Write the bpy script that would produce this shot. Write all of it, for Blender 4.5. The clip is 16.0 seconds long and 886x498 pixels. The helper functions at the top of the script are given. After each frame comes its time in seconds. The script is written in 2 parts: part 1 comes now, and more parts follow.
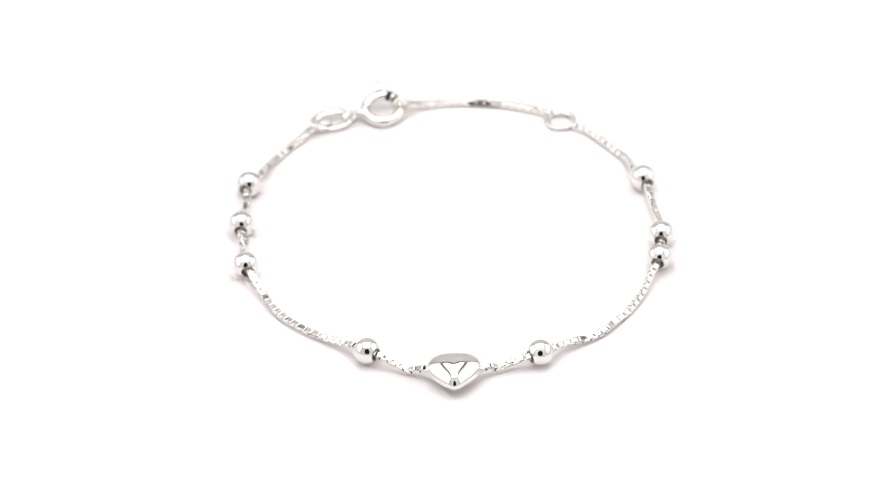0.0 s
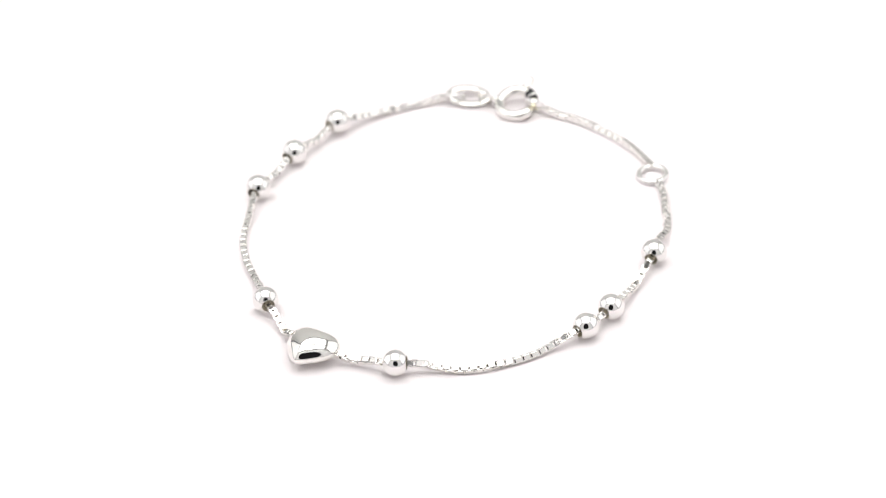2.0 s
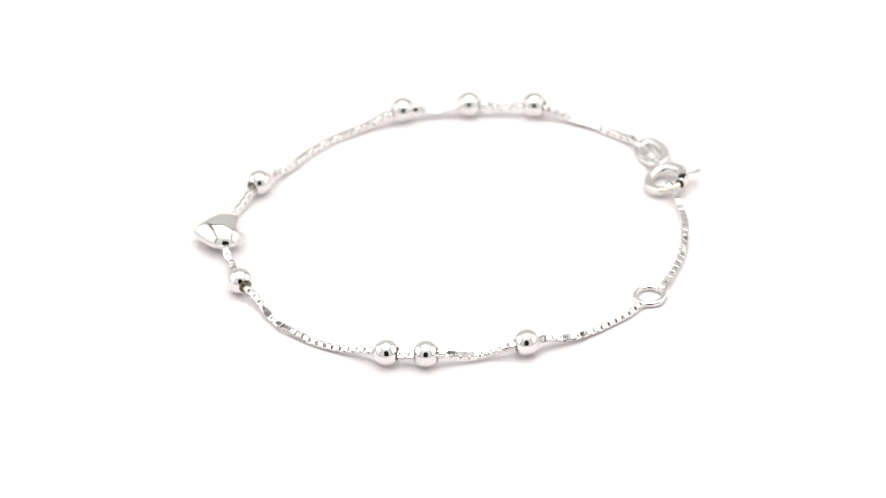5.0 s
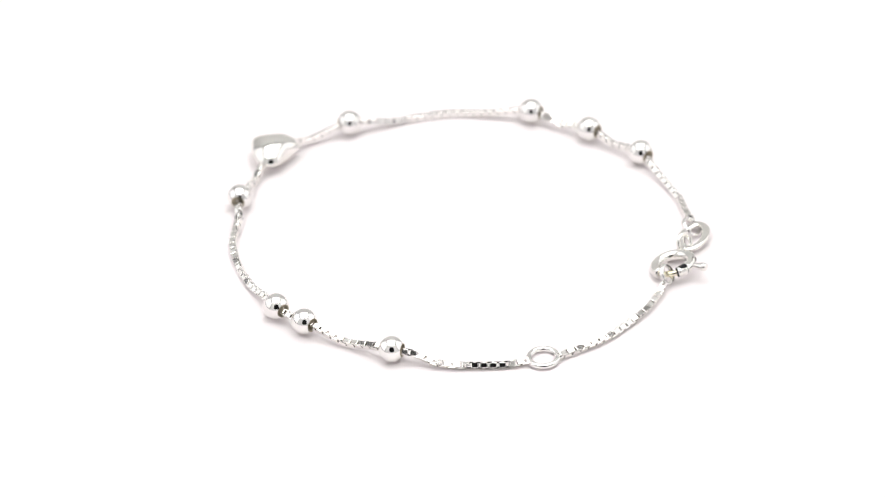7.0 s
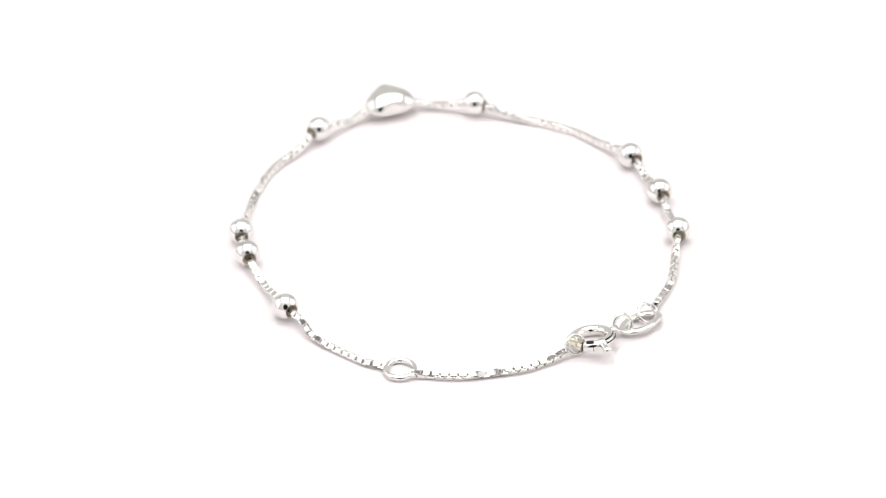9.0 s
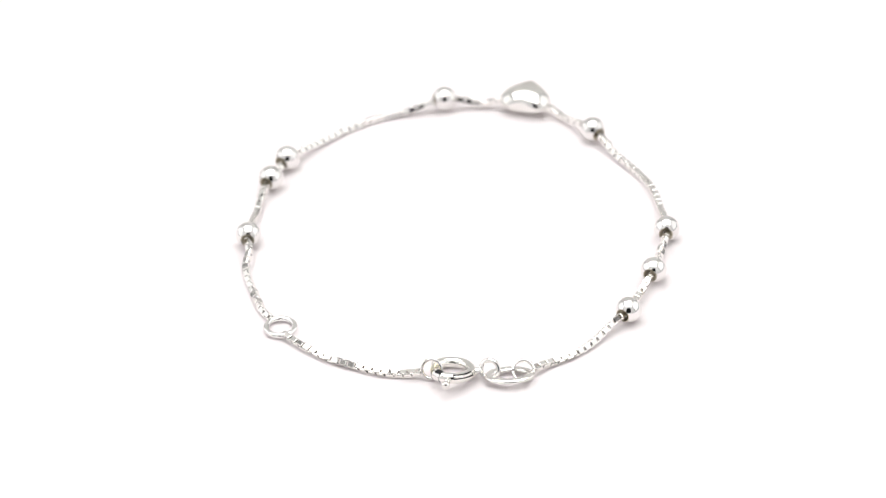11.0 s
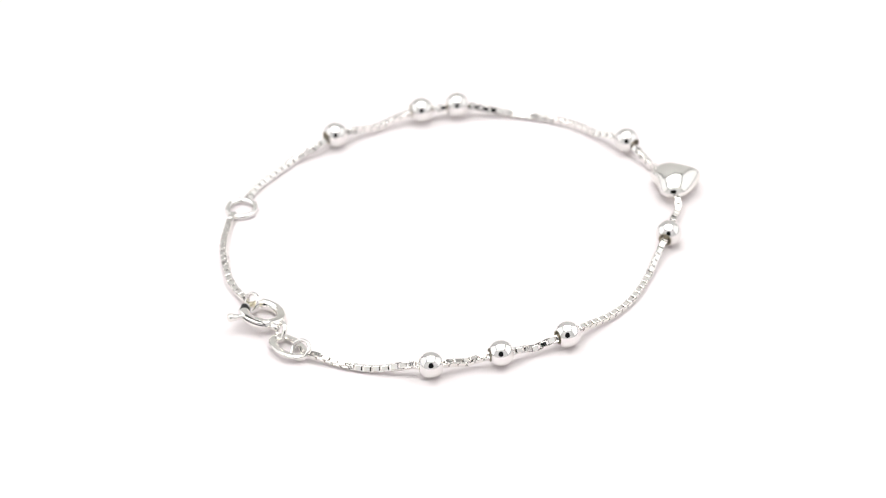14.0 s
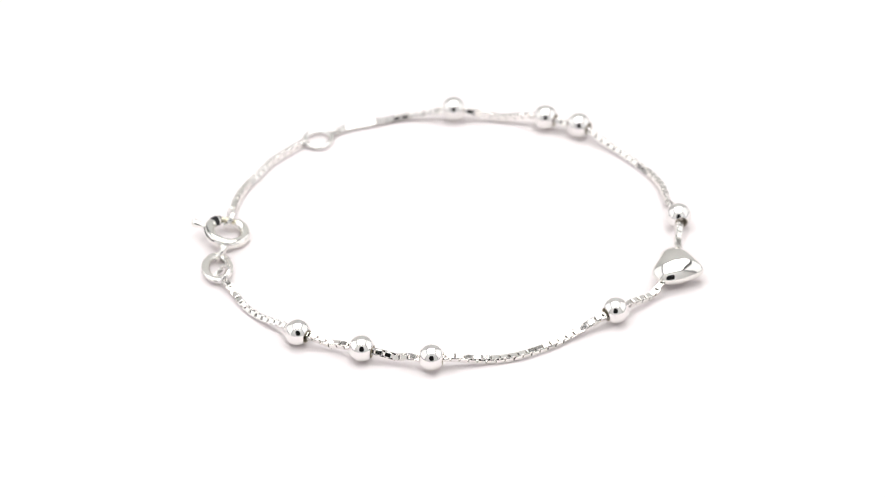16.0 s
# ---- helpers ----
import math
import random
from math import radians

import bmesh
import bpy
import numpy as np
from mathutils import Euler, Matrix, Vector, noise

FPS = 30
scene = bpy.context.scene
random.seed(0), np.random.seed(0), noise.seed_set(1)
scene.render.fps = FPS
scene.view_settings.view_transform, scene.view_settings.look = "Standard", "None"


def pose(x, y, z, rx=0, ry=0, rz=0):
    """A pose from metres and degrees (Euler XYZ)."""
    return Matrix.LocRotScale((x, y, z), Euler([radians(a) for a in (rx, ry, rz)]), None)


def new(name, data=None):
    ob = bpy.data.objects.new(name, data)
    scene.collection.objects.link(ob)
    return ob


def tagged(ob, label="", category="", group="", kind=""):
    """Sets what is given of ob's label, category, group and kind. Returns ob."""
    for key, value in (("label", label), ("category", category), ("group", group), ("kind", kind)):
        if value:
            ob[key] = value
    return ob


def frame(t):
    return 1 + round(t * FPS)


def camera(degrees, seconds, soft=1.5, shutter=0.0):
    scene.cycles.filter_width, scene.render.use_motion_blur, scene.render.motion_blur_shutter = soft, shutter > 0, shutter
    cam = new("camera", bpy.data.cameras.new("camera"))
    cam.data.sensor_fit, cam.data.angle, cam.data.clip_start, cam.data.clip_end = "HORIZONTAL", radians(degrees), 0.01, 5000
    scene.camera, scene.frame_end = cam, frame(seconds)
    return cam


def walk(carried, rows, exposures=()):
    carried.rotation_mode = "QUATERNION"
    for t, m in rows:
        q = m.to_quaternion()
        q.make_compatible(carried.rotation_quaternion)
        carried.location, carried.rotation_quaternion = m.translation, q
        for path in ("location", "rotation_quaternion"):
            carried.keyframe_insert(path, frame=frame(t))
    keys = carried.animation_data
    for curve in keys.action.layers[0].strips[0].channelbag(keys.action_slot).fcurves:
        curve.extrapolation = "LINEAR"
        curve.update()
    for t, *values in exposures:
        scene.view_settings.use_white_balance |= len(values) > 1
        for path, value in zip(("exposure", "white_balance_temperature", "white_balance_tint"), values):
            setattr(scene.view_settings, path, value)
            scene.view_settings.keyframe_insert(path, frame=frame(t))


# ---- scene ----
cam = camera(13.55, 16.0, soft=1.2)
cam.data.dof.use_dof = True
cam.data.dof.focus_distance = 0.452
cam.data.dof.aperture_fstop = 28.0
STAND = pose(0.0, -0.38055, 0.28082, 53.346, 2.354, -1.529)
walk(cam, [(0.0, STAND), (16.0, STAND)], exposures=[(0.0, 0.0), (16.0, 0.0)])

# ---- light: a lit white photo tent in a dark studio ----
PANEL_GLOW = 2.85
SIDE_GLOW = 0.55
world = bpy.data.worlds.new("studio_air")
world.use_nodes = True
world.node_tree.nodes["Background"].inputs[0].default_value = (0.30, 0.30, 0.31, 1)
world.node_tree.nodes["Background"].inputs[1].default_value = 0.05
scene.world = world

MM = 0.001


# ---- materials ----
def material(name, colour, rough, metal=0.0, spread=0.04, scale=40.0, bump=0.0, bump_scale=300.0, glow=0.0, rough_spread=0.05):
    """A plain surface with mottling at two sizes, fine relief and uneven gloss."""
    m = bpy.data.materials.new(name)
    m.use_nodes = True
    n, l = m.node_tree.nodes, m.node_tree.links
    b = n["Principled BSDF"]
    where = n.new("ShaderNodeTexCoord")
    big, fine = n.new("ShaderNodeTexNoise"), n.new("ShaderNodeTexNoise")
    big.inputs["Scale"].default_value, big.inputs["Detail"].default_value = scale, 4
    fine.inputs["Scale"].default_value, fine.inputs["Detail"].default_value = bump_scale, 3
    for node in (big, fine):
        l.new(where.outputs["Object"], node.inputs["Vector"])
    ramp = n.new("ShaderNodeMapRange")
    ramp.inputs["To Min"].default_value, ramp.inputs["To Max"].default_value = 1 - spread, 1 + spread
    l.new(big.outputs["Fac"], ramp.inputs["Value"])
    tint = n.new("ShaderNodeVectorMath")
    tint.operation = "SCALE"
    tint.inputs[0].default_value = colour
    l.new(ramp.outputs["Result"], tint.inputs["Scale"])
    l.new(tint.outputs["Vector"], b.inputs["Base Color"])
    gloss = n.new("ShaderNodeMapRange")
    gloss.inputs["To Min"].default_value = max(0.01, rough - rough_spread)
    gloss.inputs["To Max"].default_value = min(1.0, rough + rough_spread)
    l.new(fine.outputs["Fac"], gloss.inputs["Value"])
    l.new(gloss.outputs["Result"], b.inputs["Roughness"])
    b.inputs["Metallic"].default_value = metal
    if bump:
        relief = n.new("ShaderNodeBump")
        relief.inputs["Strength"].default_value = bump
        relief.inputs["Distance"].default_value = 0.0002
        l.new(fine.outputs["Fac"], relief.inputs["Height"])
        l.new(relief.outputs["Normal"], b.inputs["Normal"])
    if glow:
        b.inputs["Emission Color"].default_value = (1.0, 0.995, 0.99, 1)
        b.inputs["Emission Strength"].default_value = glow
    return m


SHEET = material("white_sweep_paper", (0.87, 0.82, 0.825), 0.75, spread=0.01, scale=15, bump=0.05, bump_scale=4000)
FABRIC = material("tent_fabric", (0.84, 0.84, 0.835), 0.9, spread=0.03, scale=6, bump=0.2, bump_scale=900)
GREY = material("grey_front_cloth", (0.66, 0.66, 0.66), 0.9, spread=0.06, scale=6, bump=0.2, bump_scale=900)
TARNISH = material("tarnished_bore", (0.50, 0.45, 0.35), 0.35, 1.0, spread=0.1, scale=1500)
BACK = material("pale_grey_backdrop", (0.545, 0.545, 0.53), 0.9, spread=0.03, scale=6, bump=0.2, bump_scale=900)
GLOW = material("diffuser_cloth", (0.6, 0.6, 0.6), 0.8, glow=PANEL_GLOW)
SIDE = material("side_diffuser_cloth", (0.62, 0.62, 0.62), 0.8, glow=SIDE_GLOW)
FRAME = material("dark_grey_frame", (0.22, 0.22, 0.223), 0.5, spread=0.1)
# black of light housings and clasp band; also stands in for shade in clasp openings
BLACK = material("black_housing_and_clasp_shade", (0.012, 0.012, 0.013), 0.8, spread=0.2)
DARK = material("dark_added_slab", (0.025, 0.025, 0.027), 0.9, spread=0.15, scale=3)
SILVER = material("polished_silver", (0.84, 0.83, 0.815), 0.03, 1.0, spread=0.02, scale=500, bump=0.02, bump_scale=2500, rough_spread=0.015)
SATIN = material("brushed_silver", (0.84, 0.83, 0.80), 0.075, 1.0, spread=0.015, scale=400, bump=0.02, bump_scale=3000, rough_spread=0.03)
LINK = material("chain_silver", (0.86, 0.845, 0.82), 0.085, 1.0, spread=0.02, scale=900, bump=0.01, bump_scale=5000, rough_spread=0.03)
SPRING = material("spring_steel", (0.80, 0.76, 0.60), 0.2, 1.0, spread=0.03, scale=900)


# ---- mesh tools ----
def part(name, bm, mat, parent=None, label="", smooth=True):
    """Links a bmesh as one mesh object under a thing or a part."""
    data = bpy.data.meshes.new(name)
    bmesh.ops.recalc_face_normals(bm, faces=bm.faces)
    for f in bm.faces:
        f.smooth = smooth
    bm.to_mesh(data)
    bm.free()
    data.materials.append(mat)
    ob = new(name, data)
    ob.parent = parent
    if label:
        ob["label"] = label
    return ob


def box(bm, size, centre, bevel=0.0):
    made = bmesh.ops.create_cube(bm, size=1.0, matrix=Matrix.Translation(centre) @ Matrix.Diagonal((*size, 1)))
    if bevel:
        edges = list({e for v in made["verts"] for e in v.link_edges})
        bmesh.ops.bevel(bm, geom=edges, offset=bevel, segments=2, affect="EDGES")


def tube(bm, points, radius, sides=16, closed=False, radii=None, skip=None):
    """A round wire along points. skip(i, k): leaves that face out."""
    n = len(points)
    pts = [Vector(p) for p in points]
    rings, ref = [], None
    for i, p in enumerate(pts):
        a = pts[(i - 1) % n] if closed or i else pts[0]
        b = pts[(i + 1) % n] if closed or i < n - 1 else pts[-1]
        d = (b - a).normalized()
        if ref is None:
            ref = d.orthogonal().normalized()
        ref = (ref - d * ref.dot(d)).normalized()
        side = d.cross(ref)
        r = radii[i] if radii else radius
        rings.append([bm.verts.new(p + (ref * math.cos(2 * math.pi * k / sides) + side * math.sin(2 * math.pi * k / sides)) * r)
                      for k in range(sides)])
    for i in range(n if closed else n - 1):
        a, b = rings[i], rings[(i + 1) % n]
        for k in range(sides):
            if skip is None or not skip(i, k):
                bm.faces.new((a[k], a[(k + 1) % sides], b[(k + 1) % sides], b[k]))
    if not closed:
        bm.faces.new(rings[0])
        bm.faces.new(rings[-1][::-1])


def torus(bm, major, minor, steps=64, sides=18):
    """A ring in the xy plane, its rings of vertices kept in step."""
    rings = []
    for i in range(steps):
        a = 2 * math.pi * i / steps
        rings.append([bm.verts.new(((major + minor * math.cos(t)) * math.cos(a), (major + minor * math.cos(t)) * math.sin(a), minor * math.sin(t)))
                      for t in (2 * math.pi * k / sides for k in range(sides))])
    for i in range(steps):
        a, b = rings[i], rings[(i + 1) % steps]
        for k in range(sides):
            bm.faces.new((a[k], b[k], b[(k + 1) % sides], a[(k + 1) % sides]))


def axes(place, x_axis, up):
    """A pose at place whose x axis is x_axis and whose z axis is as near up as it can be."""
    x = Vector(x_axis).normalized()
    y = Vector(up).cross(x).normalized()
    z = x.cross(y)
    m = Matrix((x, y, z)).transposed().to_4x4()
    m.translation = place
    return m


# ---- the tent ----
def slab(name, size, centre, mat):
    bm = bmesh.new()
    box(bm, size, centre)
    return tagged(part(name, bm, mat, smooth=False), kind="structure")


tagged(slab("floor", (0.86, 0.78, 0.004), (0, 0.09, -0.002), SHEET), "seamless white sweep paper under the bracelet", "floor")
tagged(slab("wall_north", (0.86, 0.01, 0.62), (0, 0.415, 0.31), BACK), "pale grey fabric tent wall", "wall")
tagged(slab("wall_west", (0.01, 0.78, 0.62), (-0.435, 0.09, 0.31), FABRIC), "white translucent fabric tent wall", "wall")
tagged(slab("wall_east", (0.01, 0.78, 0.62), (0.435, 0.09, 0.31), FABRIC), "white translucent fabric tent wall", "wall")
tagged(slab("ceiling", (0.90, 0.80, 0.01), (0, 0.09, 0.632), GREY), "grey cloth tent roof", "ceiling")

# front wall with the opening through which the tent is looked into
def pierced_wall(bm, half_w, high, y, thick, hx, z0, z1):
    """An upright wall with a rounded opening through it."""
    zc, hz = (z0 + z1) / 2, (z1 - z0) / 2
    corners = [math.atan2(z - zc, x) for x in (-half_w, half_w) for z in (0, high)]
    angles = sorted({round(a, 6) for a in corners + [2 * math.pi * k / 56 - math.pi for k in range(56)]})
    loops = []
    for at_y in (y - thick / 2, y + thick / 2):
        inner, outer = [], []
        for a in angles:
            c, q = math.cos(a), math.sin(a)
            r = (abs(c / hx) ** 2.8 + abs(q / hz) ** 2.8) ** (-1 / 2.8)
            far = min(half_w / max(abs(c), 1e-9), ((high - zc) if q > 0 else zc) / max(abs(q), 1e-9))
            inner.append(bm.verts.new((r * c, at_y, zc + r * q)))
            outer.append(bm.verts.new((far * c, at_y, zc + far * q)))
        loops.append((inner, outer))
    (i0, o0), (i1, o1) = loops
    n = len(angles)
    for k in range(n):
        j = (k + 1) % n
        for p, q in ((i0, o0), (o0, o1), (o1, i1), (i1, i0)):
            bm.faces.new((p[k], q[k], q[j], p[j]))


bm = bmesh.new()
pierced_wall(bm, 0.43, 0.62, -0.304, 0.008, 0.125, 0.045, 0.385)
tagged(part("wall_south", bm, GREY, smooth=False), "pale grey cloth tent front with a rounded viewing opening", "wall", kind="structure")

# unseen dark slab under the tent, added so the opening reflects dark
tagged(slab("floor_studio", (1.6, 1.6, 0.02), (0, -0.1, -0.016), DARK), "unseen dark slab under the tent, added to keep the opening's reflection dark", "table top")


def light_panel(at, w, d, cloth, label, rim=0.026, cross=()):
    """A hanging soft light: glowing diffuser in a dark frame with a housing; cross: bars that divide the cloth."""
    thing = new("light_panel")
    thing.matrix_basis = at
    bm = bmesh.new()
    box(bm, (w, d, 0.004), (0, 0, 0.0))
    part("diffuser", bm, cloth, thing, "glowing white diffuser cloth", smooth=False)
    bm = bmesh.new()
    for s in (-1, 1):
        box(bm, (w + 2 * rim, rim, 0.02), (0, s * (d + rim) / 2, 0.002))
        box(bm, (rim, d, 0.02), (s * (w + rim) / 2, 0, 0.002))
    part("frame", bm, FRAME, thing, "thin dark grey frame", smooth=False)
    for y in cross:
        bm = bmesh.new()
        box(bm, (w, 0.04, 0.006), (0, y, -0.006))
        part("divider_bar", bm, FRAME, thing, smooth=False)
    bm = bmesh.new()
    box(bm, (w, d, 0.012), (0, 0, 0.009))
    part("housing", bm, BLACK, thing, smooth=False)
    return tagged(thing, label, "studio light", "soft light panels")


light_panel(pose(0, 0.045, 0.608), 0.68, 0.60, GLOW, "overhead soft light panel with dark frame and dividing bar", 0.05, (-0.06,))
light_panel(pose(-0.415, 0.055, 0.305, 0, -90, 0), 0.54, 0.62, SIDE, "upright soft light panel with dark grey frame")
light_panel(pose(0.415, 0.055, 0.305, 0, 90, 0), 0.54, 0.62, SIDE, "upright soft light panel with dark grey frame")

# ---- the bracelet ----
bracelet = tagged(new("bracelet"), "fine silver box-chain bracelet with round beads and puffed heart, clasp closed", "bracelet")
HEART = Vector((-0.78, -29.45))
BEADS = [Vector(p) for p in ((9.73, -26.80), (25.47, -8.69), (26.02, -3.90), (24.63, 8.37),
                             (-26.08, 11.22), (-26.91, 2.61), (-26.24, -6.14), (-11.22, -24.83))]
RING = Vector((14.80, 23.90))

# run of the chain, in millimetres, from fitting to fitting
HEART_TO_RING = [(-0.8, -29.2), (2.59, -28.81), (5.43, -27.93), (9.73, -26.8), (13.02, -24.46), (16.97, -22.3), (20.12, -18.94), (22.58, -15.09),
                 (24.21, -11.56), (25.47, -8.69), (26.02, -3.9), (25.92, 0.2), (25.42, 3.84), (24.63, 8.37), (23.47, 11.26), (22.97, 13.9),
                 (21.5, 16.47), (19.63, 19.23), (18.05, 21.31), (16.28, 22.81)]
RING_TO_CLASP = [(13.65, 25.4), (11.05, 26.75), (7.55, 28.18), (3.55, 28.92), (1.18, 29.22), (-0.89, 29.22), (-2.96, 28.87), (-4.98, 28.59)]
CLASP_TO_HEART = [(-18.23, 23.81), (-19.35, 22.41), (-21.13, 20.49), (-22.61, 18.36), (-23.88, 15.79), (-24.92, 13.5), (-26.08, 11.22), (-26.4, 6.9),
                  (-26.91, 2.61), (-26.6, -1.87), (-26.24, -6.14), (-24.55, -10.06), (-22.18, -14.89), (-18.93, -18.53), (-15.08, -21.49), (-11.22, -24.83),
                  (-8.09, -26.64), (-5.16, -28.3), (-0.8, -29.2)]


def spline(points, per=40):
    """A smooth line through the points."""
    p = [Vector(q) for q in points]
    p = [2 * p[0] - p[1]] + p + [2 * p[-1] - p[-2]]
    out = []
    for i in range(1, len(p) - 2):
        a, b, c, d = p[i - 1:i + 3]
        for k in range(per):
            t = k / per
            out.append(0.5 * (2 * b + (c - a) * t + (2 * a - 5 * b + 4 * c - d) * t * t + (3 * b - a - 3 * c + d) * t ** 3))
    return out + [p[-2]]


def height(q):
    """The chain lies on the paper and climbs to the holes of beads and heart."""
    z = 0.46
    lifts = [(b, 1.2, 3.9, 1.50) for b in BEADS] + [(HEART, 3.2, 2.2, 1.35)]
    lifts += [(Vector((-5.4, 28.5)), 0.3, 1.6, 0.9), (Vector((-18.2, 24.0)), 0.3, 1.6, 0.8)]
    for c, hold, fall, top in lifts:
        far = max(0.0, (q - c).length - hold)
        z = max(z, 0.46 + (top - 0.46) * math.exp(-(far / fall) ** 2))
    return z


def link_mesh():
    """One box-chain link: a square loop of flat strip, narrower where it hooks into its neighbours."""
    bm = bmesh.new()
    half_l, half_w, thick, corner = 0.48, 0.45, 0.23, 0.12
    loop = []
    for sx, sy, a0 in ((1, 1, 0), (-1, 1, 90), (-1, -1, 180), (1, -1, 270)):
        for da in (0, 45, 90):
            a = radians(a0 + da)
            loop.append((sx * (half_l - corner), sy * (half_w - corner), math.cos(a), math.sin(a)))
    rings = []
    for x, y, c, s in loop:
        wide = 0.32 if abs(s) > 0.6 else 0.285
        outer = (x + corner * c, y + corner * s)
        inner = (x + (corner - thick) * c, y + (corner - thick) * s)
        soft = (x + (corner - 0.04) * c, y + (corner - 0.04) * s)
        rings.append([bm.verts.new((q[0] * MM, q[1] * MM, z * MM)) for q, z in
                      ((outer, wide - 0.05), (soft, wide), (inner, wide), (inner, -wide), (soft, -wide), (outer, -wide + 0.05))])
    n = len(rings)
    for i in range(n):
        a, b = rings[i], rings[(i + 1) % n]
        for k in range(6):
            bm.faces.new((a[k], b[k], b[(k + 1) % 6], a[(k + 1) % 6]))
    bmesh.ops.recalc_face_normals(bm, faces=bm.faces)
    data = bpy.data.meshes.new("chain_link")
    bm.to_mesh(data)
    bm.free()
    data.materials.append(LINK)
    return data


LINK_MESH = link_mesh()
PITCH = 0.555


def chain(points, turn_at, label):
    """A run of box chain: alternate links stand across one another; turn_at gives its twist in degrees along the run."""
    run = new("chain")
    run.parent = bracelet
    run["label"] = label
    line = [Vector((q.x, q.y, height(q))) for q in spline(points)]
    count = 0
    total = sum((b - a).length for a, b in zip(line, line[1:]))
    done = 0.0
    for a, b in zip(line, line[1:]):
        step = (b - a).length
        while done + step >= count * PITCH:
            at = a.lerp(b, (count * PITCH - done) / max(step, 1e-9))
            if (at.xy - HEART).length > 2.7:
                m = axes(at * MM, b - a, (0, 0, 1))
                twist = turn_at(count * PITCH / total) + 90 * (count % 2) + random.uniform(-3, 3)
                link = new("chain_link", LINK_MESH)
                link.parent = run
                link.matrix_basis = m @ pose(0, 0, 0, twist, random.uniform(-2, 2), random.uniform(-2, 2))
            count += 1
        done += step
    return run


def twist(*stops):
    """Twist along a run, easing from stop to stop: (share of the run, degrees)."""
    def at(s):
        for (s0, a0), (s1, a1) in zip(stops, stops[1:]):
            if s <= s1:
                k = 0.5 - 0.5 * math.cos(math.pi * (s - s0) / (s1 - s0))
                return a0 + (a1 - a0) * k
        return stops[-1][1]
    return at


chain(HEART_TO_RING, twist((0, 12), (0.07, 14), (0.14, 36), (0.20, 38), (0.25, 18), (0.31, 14), (0.345, 30), (0.375, 53), (0.40, 53),
                           (0.44, 38), (0.475, 36), (0.505, 18), (0.545, 38), (0.58, 14), (0.66, 8), (0.73, 24), (0.785, 53), (0.815, 24), (0.85, 28),
                           (0.885, 38), (0.915, 53), (0.945, 53), (1, 30)),
      "square-link silver box chain")
chain(RING_TO_CLASP, twist((0, 10), (0.3, 14), (0.43, 38), (0.52, 38), (0.64, 16), (1, 6)), "square-link silver box chain")
chain(CLASP_TO_HEART, twist((0, 8), (0.06, 20), (0.092, 53), (0.13, 53), (0.165, 38), (0.19, 36), (0.22, 14), (0.30, 8), (0.345, 34), (0.365, 53),
                            (0.425, 53), (0.445, 40), (0.48, 14), (0.62, 6), (0.71, 12), (0.748, 37), (0.768, 37), (0.80, 16), (0.90, 14), (1, 10)),
      "square-link silver box chain")


def bead_mesh(radius=1.64, hole=0.80):
    """A hollow round bead, not quite even, with a drilled, slightly rolled hole along x."""
    profile = []
    edge = math.asin(hole / radius)
    for k in range(25):
        a = edge + 0.05 + (math.pi - 2 * edge - 0.1) * k / 24
        profile.append((math.cos(a) * radius, math.sin(a) * radius))
    x0 = math.cos(edge) * radius
    profile += [(-x0 + 0.01, hole + 0.02), (-x0 + 0.06, hole - 0.02), (-x0 + 0.2, hole + 0.03), (-x0 * 0.5, 1.2), (x0 * 0.5, 1.2),
                (x0 - 0.2, hole + 0.03), (x0 - 0.06, hole - 0.02), (x0 - 0.01, hole + 0.02)]
    bm = bmesh.new()
    turns = 48
    rings = []
    for k in range(turns):
        a = 2 * math.pi * k / turns
        ring = []
        for x, r in profile:
            p = Vector((x, r * math.cos(a), r * math.sin(a)))
            p *= 1 + 0.005 * noise.noise(p * 1.15)
            ring.append(bm.verts.new(p * MM))
        rings.append(ring)
    n = len(profile)
    for k in range(turns):
        a, b = rings[k], rings[(k + 1) % turns]
        for i in range(n):
            f = bm.faces.new((a[i], a[(i + 1) % n], b[(i + 1) % n], b[i]))
            f.material_index = 1 if i >= 25 else 0
    return bm


def lay(ob, m):
    ob.matrix_basis = m
    return ob


first = None
ALONG = [(1, 0.55), (0.25, 1), (0.1, 1), (-0.3, 1), (0.28, 1), (0.05, 1), (-0.2, 1), (-0.9, 0.75)]
for where, way in zip(BEADS, ALONG):
    m = axes(Vector((where.x, where.y, 1.645)) * MM, (*way, random.uniform(-0.12, 0.12)), (0, 0, 1)) @ pose(0, 0, 0, random.uniform(0, 360))
    if first is None:
        first = part("bead", bead_mesh(), SILVER, bracelet, "round polished silver bead drilled through")
        first.data.materials.append(TARNISH)
        lay(first, m)
    else:
        bead = new("bead", first.data)
        bead.parent = bracelet
        bead["label"] = "round polished silver bead drilled through"
        lay(bead, m)


def heart_outline(t, rho):
    """Rounded heart, tip towards -y, about 6.9 wide and 6 long; its notch fades towards the dome."""
    s, c = math.sin(t), math.cos(t)
    x = 0.42 * s ** 3 + 0.58 * s
    y = (13 * c - 5 * math.cos(2 * t) - 2 * math.cos(3 * t) - math.cos(4 * t)) / 14.5
    back = min(t, 2 * math.pi - t)
    fill = (0.07 + 0.33 * (1 - rho ** 5)) * math.exp(-(back / 0.55) ** 2)
    return 3.42 * x, 3.28 * (0.55 * (y + fill) + 0.45 * c)


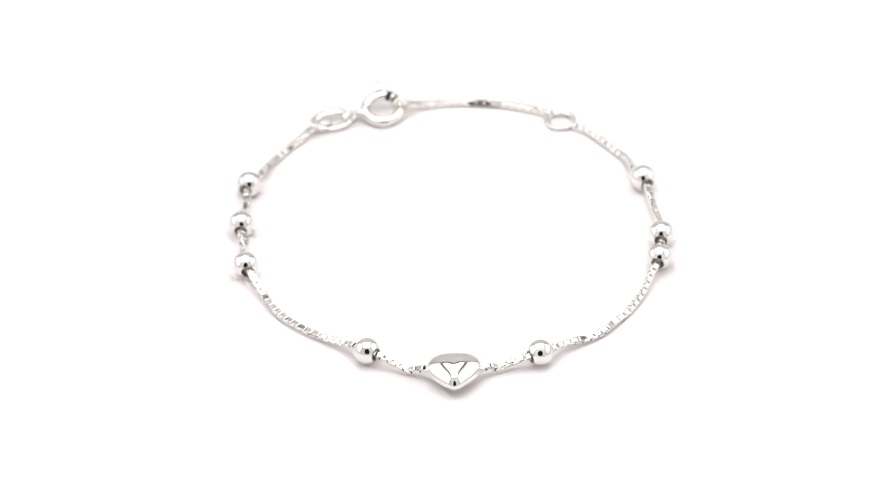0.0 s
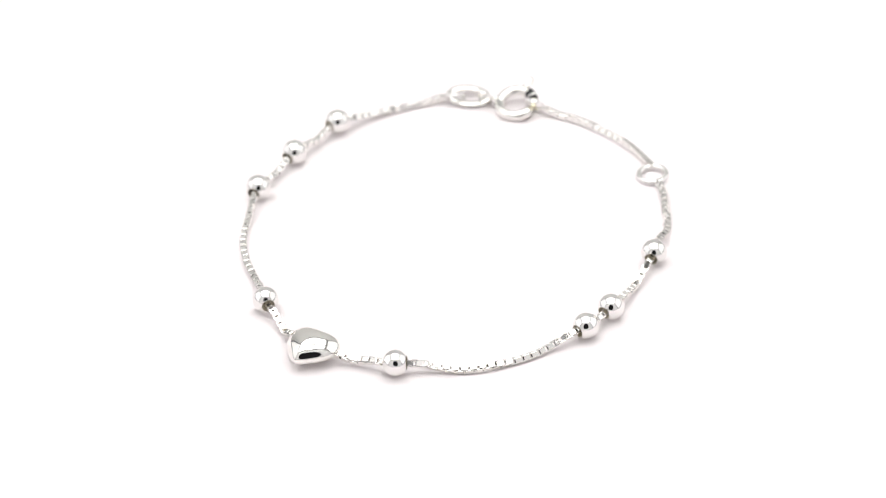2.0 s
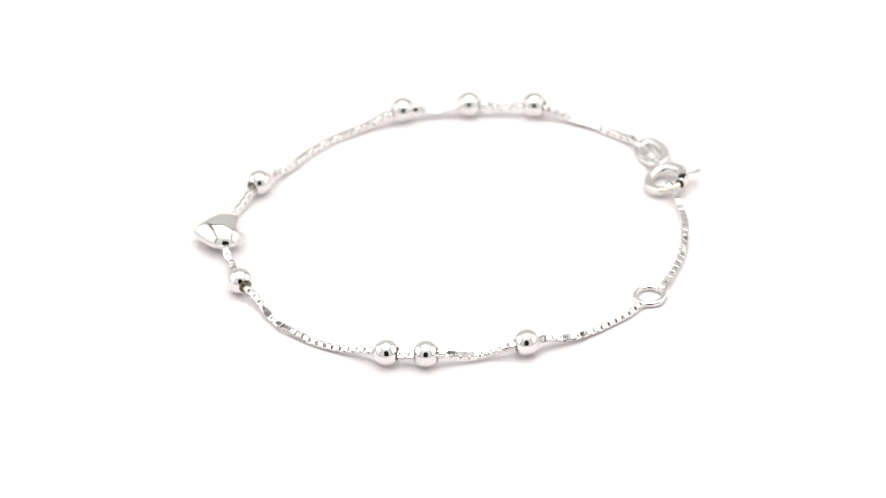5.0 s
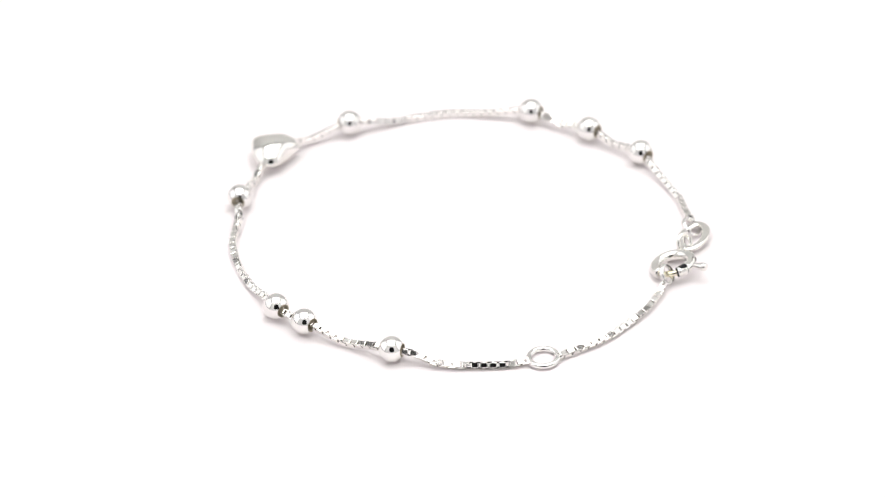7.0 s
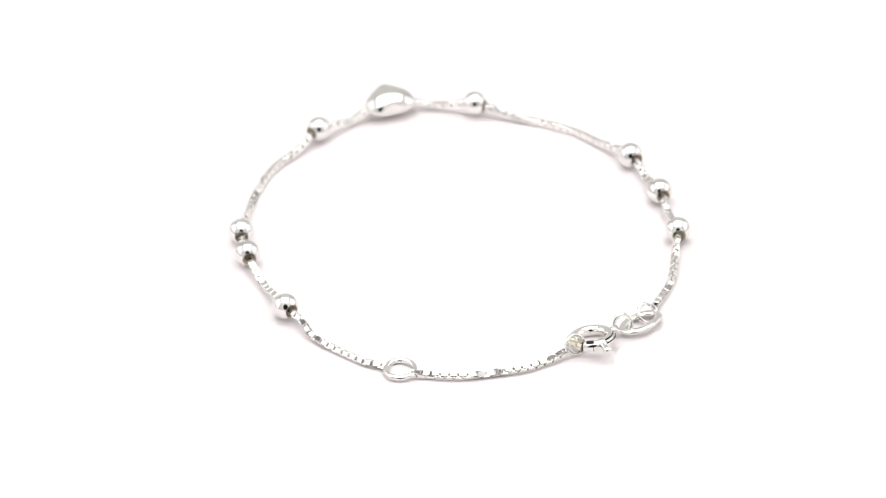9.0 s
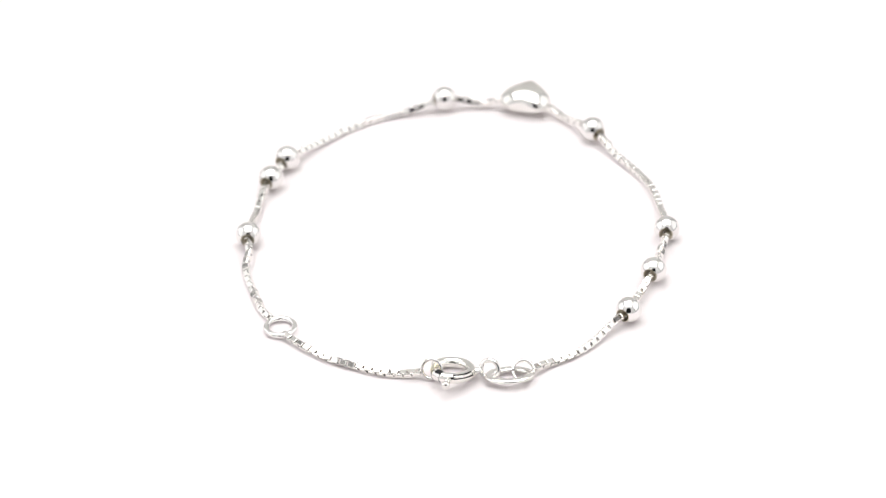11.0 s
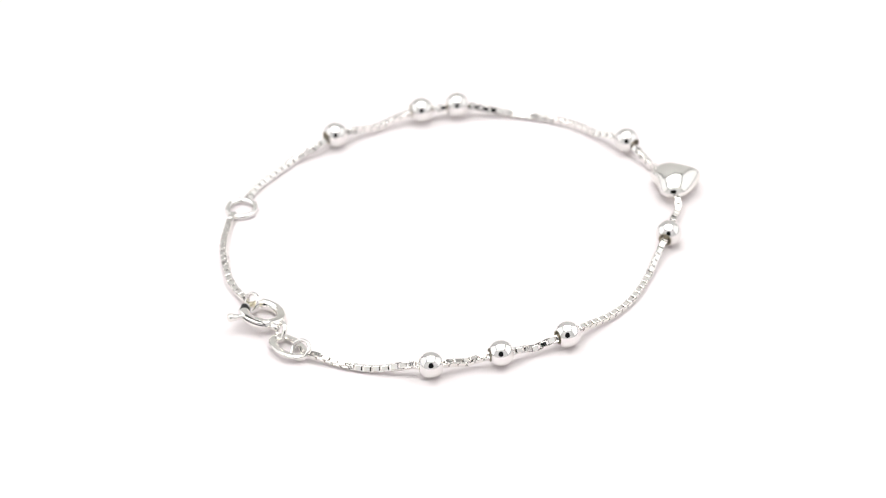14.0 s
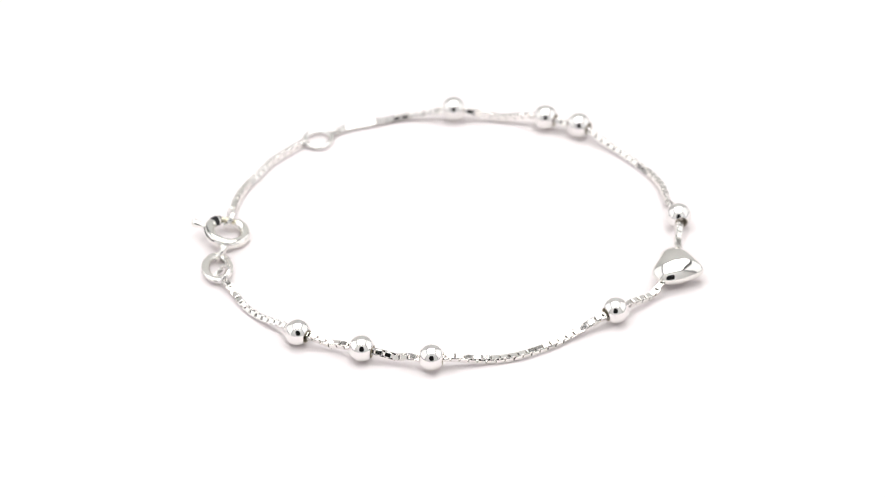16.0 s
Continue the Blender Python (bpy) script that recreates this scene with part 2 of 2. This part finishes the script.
def heart_charm():
    bm = bmesh.new()
    steps, rows = 72, 16
    cy = -0.15
    top = bm.verts.new((0, cy * MM, 1.8 * MM))
    low = bm.verts.new((0, cy * MM, -1.8 * MM))
    upper, lower = [], []
    for r in range(1, rows + 1):
        a = 0.5 * math.pi * r / rows
        rho, z = math.sin(a), 1.8 * math.cos(a) ** 1.2 if r < rows else 0.0
        ring_u, ring_l = [], []
        for k in range(steps):
            x, y = heart_outline(2 * math.pi * k / steps, rho)
            p = (x * rho * MM, (cy + (y - cy) * rho) * MM)
            dent = 0.014 * noise.noise(Vector((x * rho, y * rho, 3.0)) * 0.9) * (1 - rho ** 4)
            ring_u.append(bm.verts.new((*p, (z + dent) * MM)))
            ring_l.append(ring_u[-1] if r == rows else bm.verts.new((*p, -z * MM)))
        upper.append(ring_u), lower.append(ring_l)
    for k in range(steps):
        j = (k + 1) % steps
        bm.faces.new((top, upper[0][k], upper[0][j]))
        bm.faces.new((low, lower[0][j], lower[0][k]))
        for r in range(rows - 1):
            bm.faces.new((upper[r][k], upper[r + 1][k], upper[r + 1][j], upper[r][j]))
            bm.faces.new((lower[r][j], lower[r + 1][j], lower[r + 1][k], lower[r][k]))
    return bm


lay(part("heart_charm", heart_charm(), SATIN, bracelet, "puffed polished silver heart charm, tip turned outwards"),
    pose(HEART.x * MM, HEART.y * MM, 1.76 * MM, 0, 0, 0))

# plain ring between the two chain runs, for wearing the bracelet shorter
bm = bmesh.new()
torus(bm, 1.76 * MM, 0.37 * MM)
lay(part("adjustment_ring", bm, SILVER, bracelet, "plain round silver wire ring"), pose(RING.x * MM, RING.y * MM, 0.40 * MM, 1, -1, 0))


def ring_arc(bm, major, minor, a0, a1, steps=64, sides=20, slot=None, keep=None):
    """Part of a ring in the xy plane, its ends closed; slot (from, to): an arc where the outer face is cut open; keep: builds these sides alone."""
    rings = []
    for i in range(steps + 1):
        a = radians(a0 + (a1 - a0) * i / steps)
        rings.append([bm.verts.new(((major + minor * math.cos(t)) * math.cos(a) * MM, (major + minor * math.cos(t)) * math.sin(a) * MM, minor * math.sin(t) * MM))
                      for t in (2 * math.pi * (k - 0.5) / sides for k in range(sides))])
    for i in range(steps):
        angle = a0 + (a1 - a0) * (i + 0.5) / steps
        for k in range(sides):
            if slot and slot[0] < angle < slot[1] and k in (1, 2, 3):
                continue
            if keep and k not in keep:
                continue
            a, b, j = rings[i], rings[i + 1], (k + 1) % sides
            bm.faces.new((a[k], b[k], b[j], a[j]))
    if not keep:
        bm.faces.new(rings[0])
        bm.faces.new(rings[-1][::-1])


# spring-ring clasp: x axis towards the jump ring, y axis outwards
CLASP = axes(Vector((-8.55, 27.5, 1.18)) * MM, (0.98, 0.19, 0.0), (0.0, 0.0, 1.0)) @ pose(0, 0, 0, 14, -2, 0)
bm = bmesh.new()
ring_arc(bm, 2.30, 0.68, 38, 336, slot=(98, 156))
clasp = lay(part("spring_ring_clasp", bm, SATIN, bracelet, "closed silver spring-ring clasp with slotted tube"), CLASP)
bm = bmesh.new()
ring_arc(bm, 2.30, 0.38, -30, 60, steps=40, sides=14)
part("bolt", bm, SPRING, clasp, "pale gold-toned sliding bolt")
# black core in the tube: the slot's inner shade put in as colour
bm = bmesh.new()
ring_arc(bm, 2.30, 0.56, 97, 157, steps=24, sides=16)
part("slot_shade", bm, BLACK, clasp, "black core standing in for the shade inside the slot")
bm = bmesh.new()
ring_arc(bm, 2.30 + 0.48 * math.cos(radians(36)), 0.215, 101, 153, steps=24, sides=12)
bmesh.ops.translate(bm, verts=bm.verts, vec=(0, 0, 0.48 * math.sin(radians(36)) * MM))
part("slider", bm, SATIN, clasp, "rounded slider showing in the slot")
# solid black cap at the tube's end imitates the shade of its opening
bm = bmesh.new()
ring_arc(bm, 2.30, 0.61, 34, 39, steps=2, sides=18)
part("mouth_shade", bm, BLACK, clasp, "black cap standing in for the shade in the tube's open end")
# thin black seam all round, and a black band over part of the tube
bm = bmesh.new()
ring_arc(bm, 2.30, 0.69, 63, 64.5, steps=2, sides=20)
ring_arc(bm, 2.30, 0.695, 46, 67, steps=8, sides=20, keep=range(3, 11))
part("collar_band", bm, BLACK, clasp, "thin black seam and partial black band round the tube")
bm = bmesh.new()
tube(bm, [((0.05 + 0.14 * (r - 2.55)) * MM, r * MM, -0.06 * (r - 2.55) * MM) for r in (2.55, 2.9, 3.2, 3.6, 4.0, 4.35, 4.6, 4.7)], 0, 14,
     radii=[q * MM for q in (0.36, 0.36, 0.35, 0.40, 0.50, 0.54, 0.44, 0.18)])
part("trigger", bm, SATIN, clasp, "small rounded trigger knob")
bm = bmesh.new()
tube(bm, [(-2.6 * MM, 0, 0), (-2.95 * MM, -0.05 * MM, 0.03 * MM), (-3.2 * MM, -0.1 * MM, 0.1 * MM), (-3.7 * MM, -0.15 * MM, 0.2 * MM)], 0, 12, radii=[0.56 * MM, 0.50 * MM, 0.43 * MM, 0.34 * MM])
part("neck", bm, SATIN, clasp)
bm = bmesh.new()
torus(bm, 1.12 * MM, 0.29 * MM, 40, 12)
lay(part("eyelet", bm, SATIN, clasp, "small fixed silver eyelet"), pose(-4.55 * MM, -0.2 * MM, 0.36 * MM, -78, 0, -14))


def double_ring(radius, wire, gap):
    """A jump ring of wire wound twice."""
    bm = bmesh.new()
    steps = 72
    pts = []
    for k in range(steps + 1):
        a = 4 * math.pi * k / steps
        pts.append((radius * math.cos(a) * MM, radius * math.sin(a) * MM, (k / steps - 0.5) * gap * MM))
    tube(bm, pts, wire * MM, 10)
    return bm


lay(part("jump_ring", double_ring(1.18, 0.21, 0.44), SILVER, bracelet, "thin silver jump ring standing in the clasp"),
    axes(Vector((-6.15, 28.15, 1.36)) * MM, (0.97, 0.22, 0.0), (-0.2, 0.85, 0.55)))
lay(part("jump_ring", double_ring(1.28, 0.20, 0.45), SILVER, bracelet, "silver jump ring wound twice"),
    axes(Vector((-16.75, 25.0, 0.86)) * MM, (0.9, 0.35, 0.0), (-0.2, 0.55, 0.82)))


def tag_link():
    """A flat oval link, broad band with rounded edges."""
    bm = bmesh.new()
    steps, rows = 56, 10
    rings = []
    for i in range(steps):
        a = 2 * math.pi * i / steps
        ca, sa = math.cos(a), math.sin(a)
        centre = Vector((2.55 * ca, 1.5 * sa, 0))
        out = Vector((ca / 2.55, sa / 1.5, 0)).normalized()
        rings.append([bm.verts.new((centre + out * 0.55 * math.cos(t) * (1.0 if abs(math.cos(t)) > 0.5 else 1.25) + Vector((0, 0, 0.30 * math.sin(t)))) * MM)
                      for t in (2 * math.pi * k / rows for k in range(rows))])
    for i in range(steps):
        a, b = rings[i], rings[(i + 1) % steps]
        for k in range(rows):
            bm.faces.new((a[k], b[k], b[(k + 1) % rows], a[(k + 1) % rows]))
    return bm


tag = lay(part("oval_link", tag_link(), SATIN, bracelet, "flat oval silver link with stamped marks"),
          axes(Vector((-15.35, 26.15, 0.72)) * MM, (-0.95, -0.33, 0.02), (0.05, -0.16, 1.0)))
for k in range(3):
    bm = bmesh.new()
    box(bm, (0.10 * MM, 0.42 * MM, 0.05 * MM), (0, 0, 0), 0.015 * MM)
    lay(part("stamp_mark", bm, LINK, tag), pose((-0.35 + 0.32 * k) * MM, 1.5 * MM, 0.30 * MM, 0, 0, 18))


# ---- what moves ----
def turned(t):
    """Degrees turned after t seconds, with the base's slight unevenness."""
    return 0.371 - 18.1673 * t + 0.301 * math.sin(0.6350 * t) + -0.010 * math.cos(0.6350 * t)


# the turn runs slightly unevenly: degrees ahead or behind at the half seconds
UNEVEN = {0.5: 0.12, 1.0: -0.25, 1.5: 0.10, 2.0: -0.20, 2.5: 0.05, 3.0: -0.45, 3.5: 0.0, 4.0: -0.30, 6.5: 0.20, 7.0: -0.10, 7.5: 0.50, 8.0: 0.0,
          8.5: 0.60, 9.0: 0.05, 11.5: 0.10, 12.0: -0.30, 12.5: 0.05, 13.0: -0.20, 13.5: 0.10, 14.0: -0.05, 14.5: 0.05, 15.0: -0.20, 15.5: 0.30, 16.0: 0.0}


def motions():
    """The bracelet turns clockwise, seen from above, on its slow turning base."""
    rows = [(0.0, pose(0, 0, 0, 0, 0, 0.0))]
    for k in range(1, 33):
        t = 0.5 * k
        rows.append((t, pose(0, 0, 0, 0, 0, turned(t) + UNEVEN.get(t, 0.0))))
    walk(bracelet, rows)


motions()
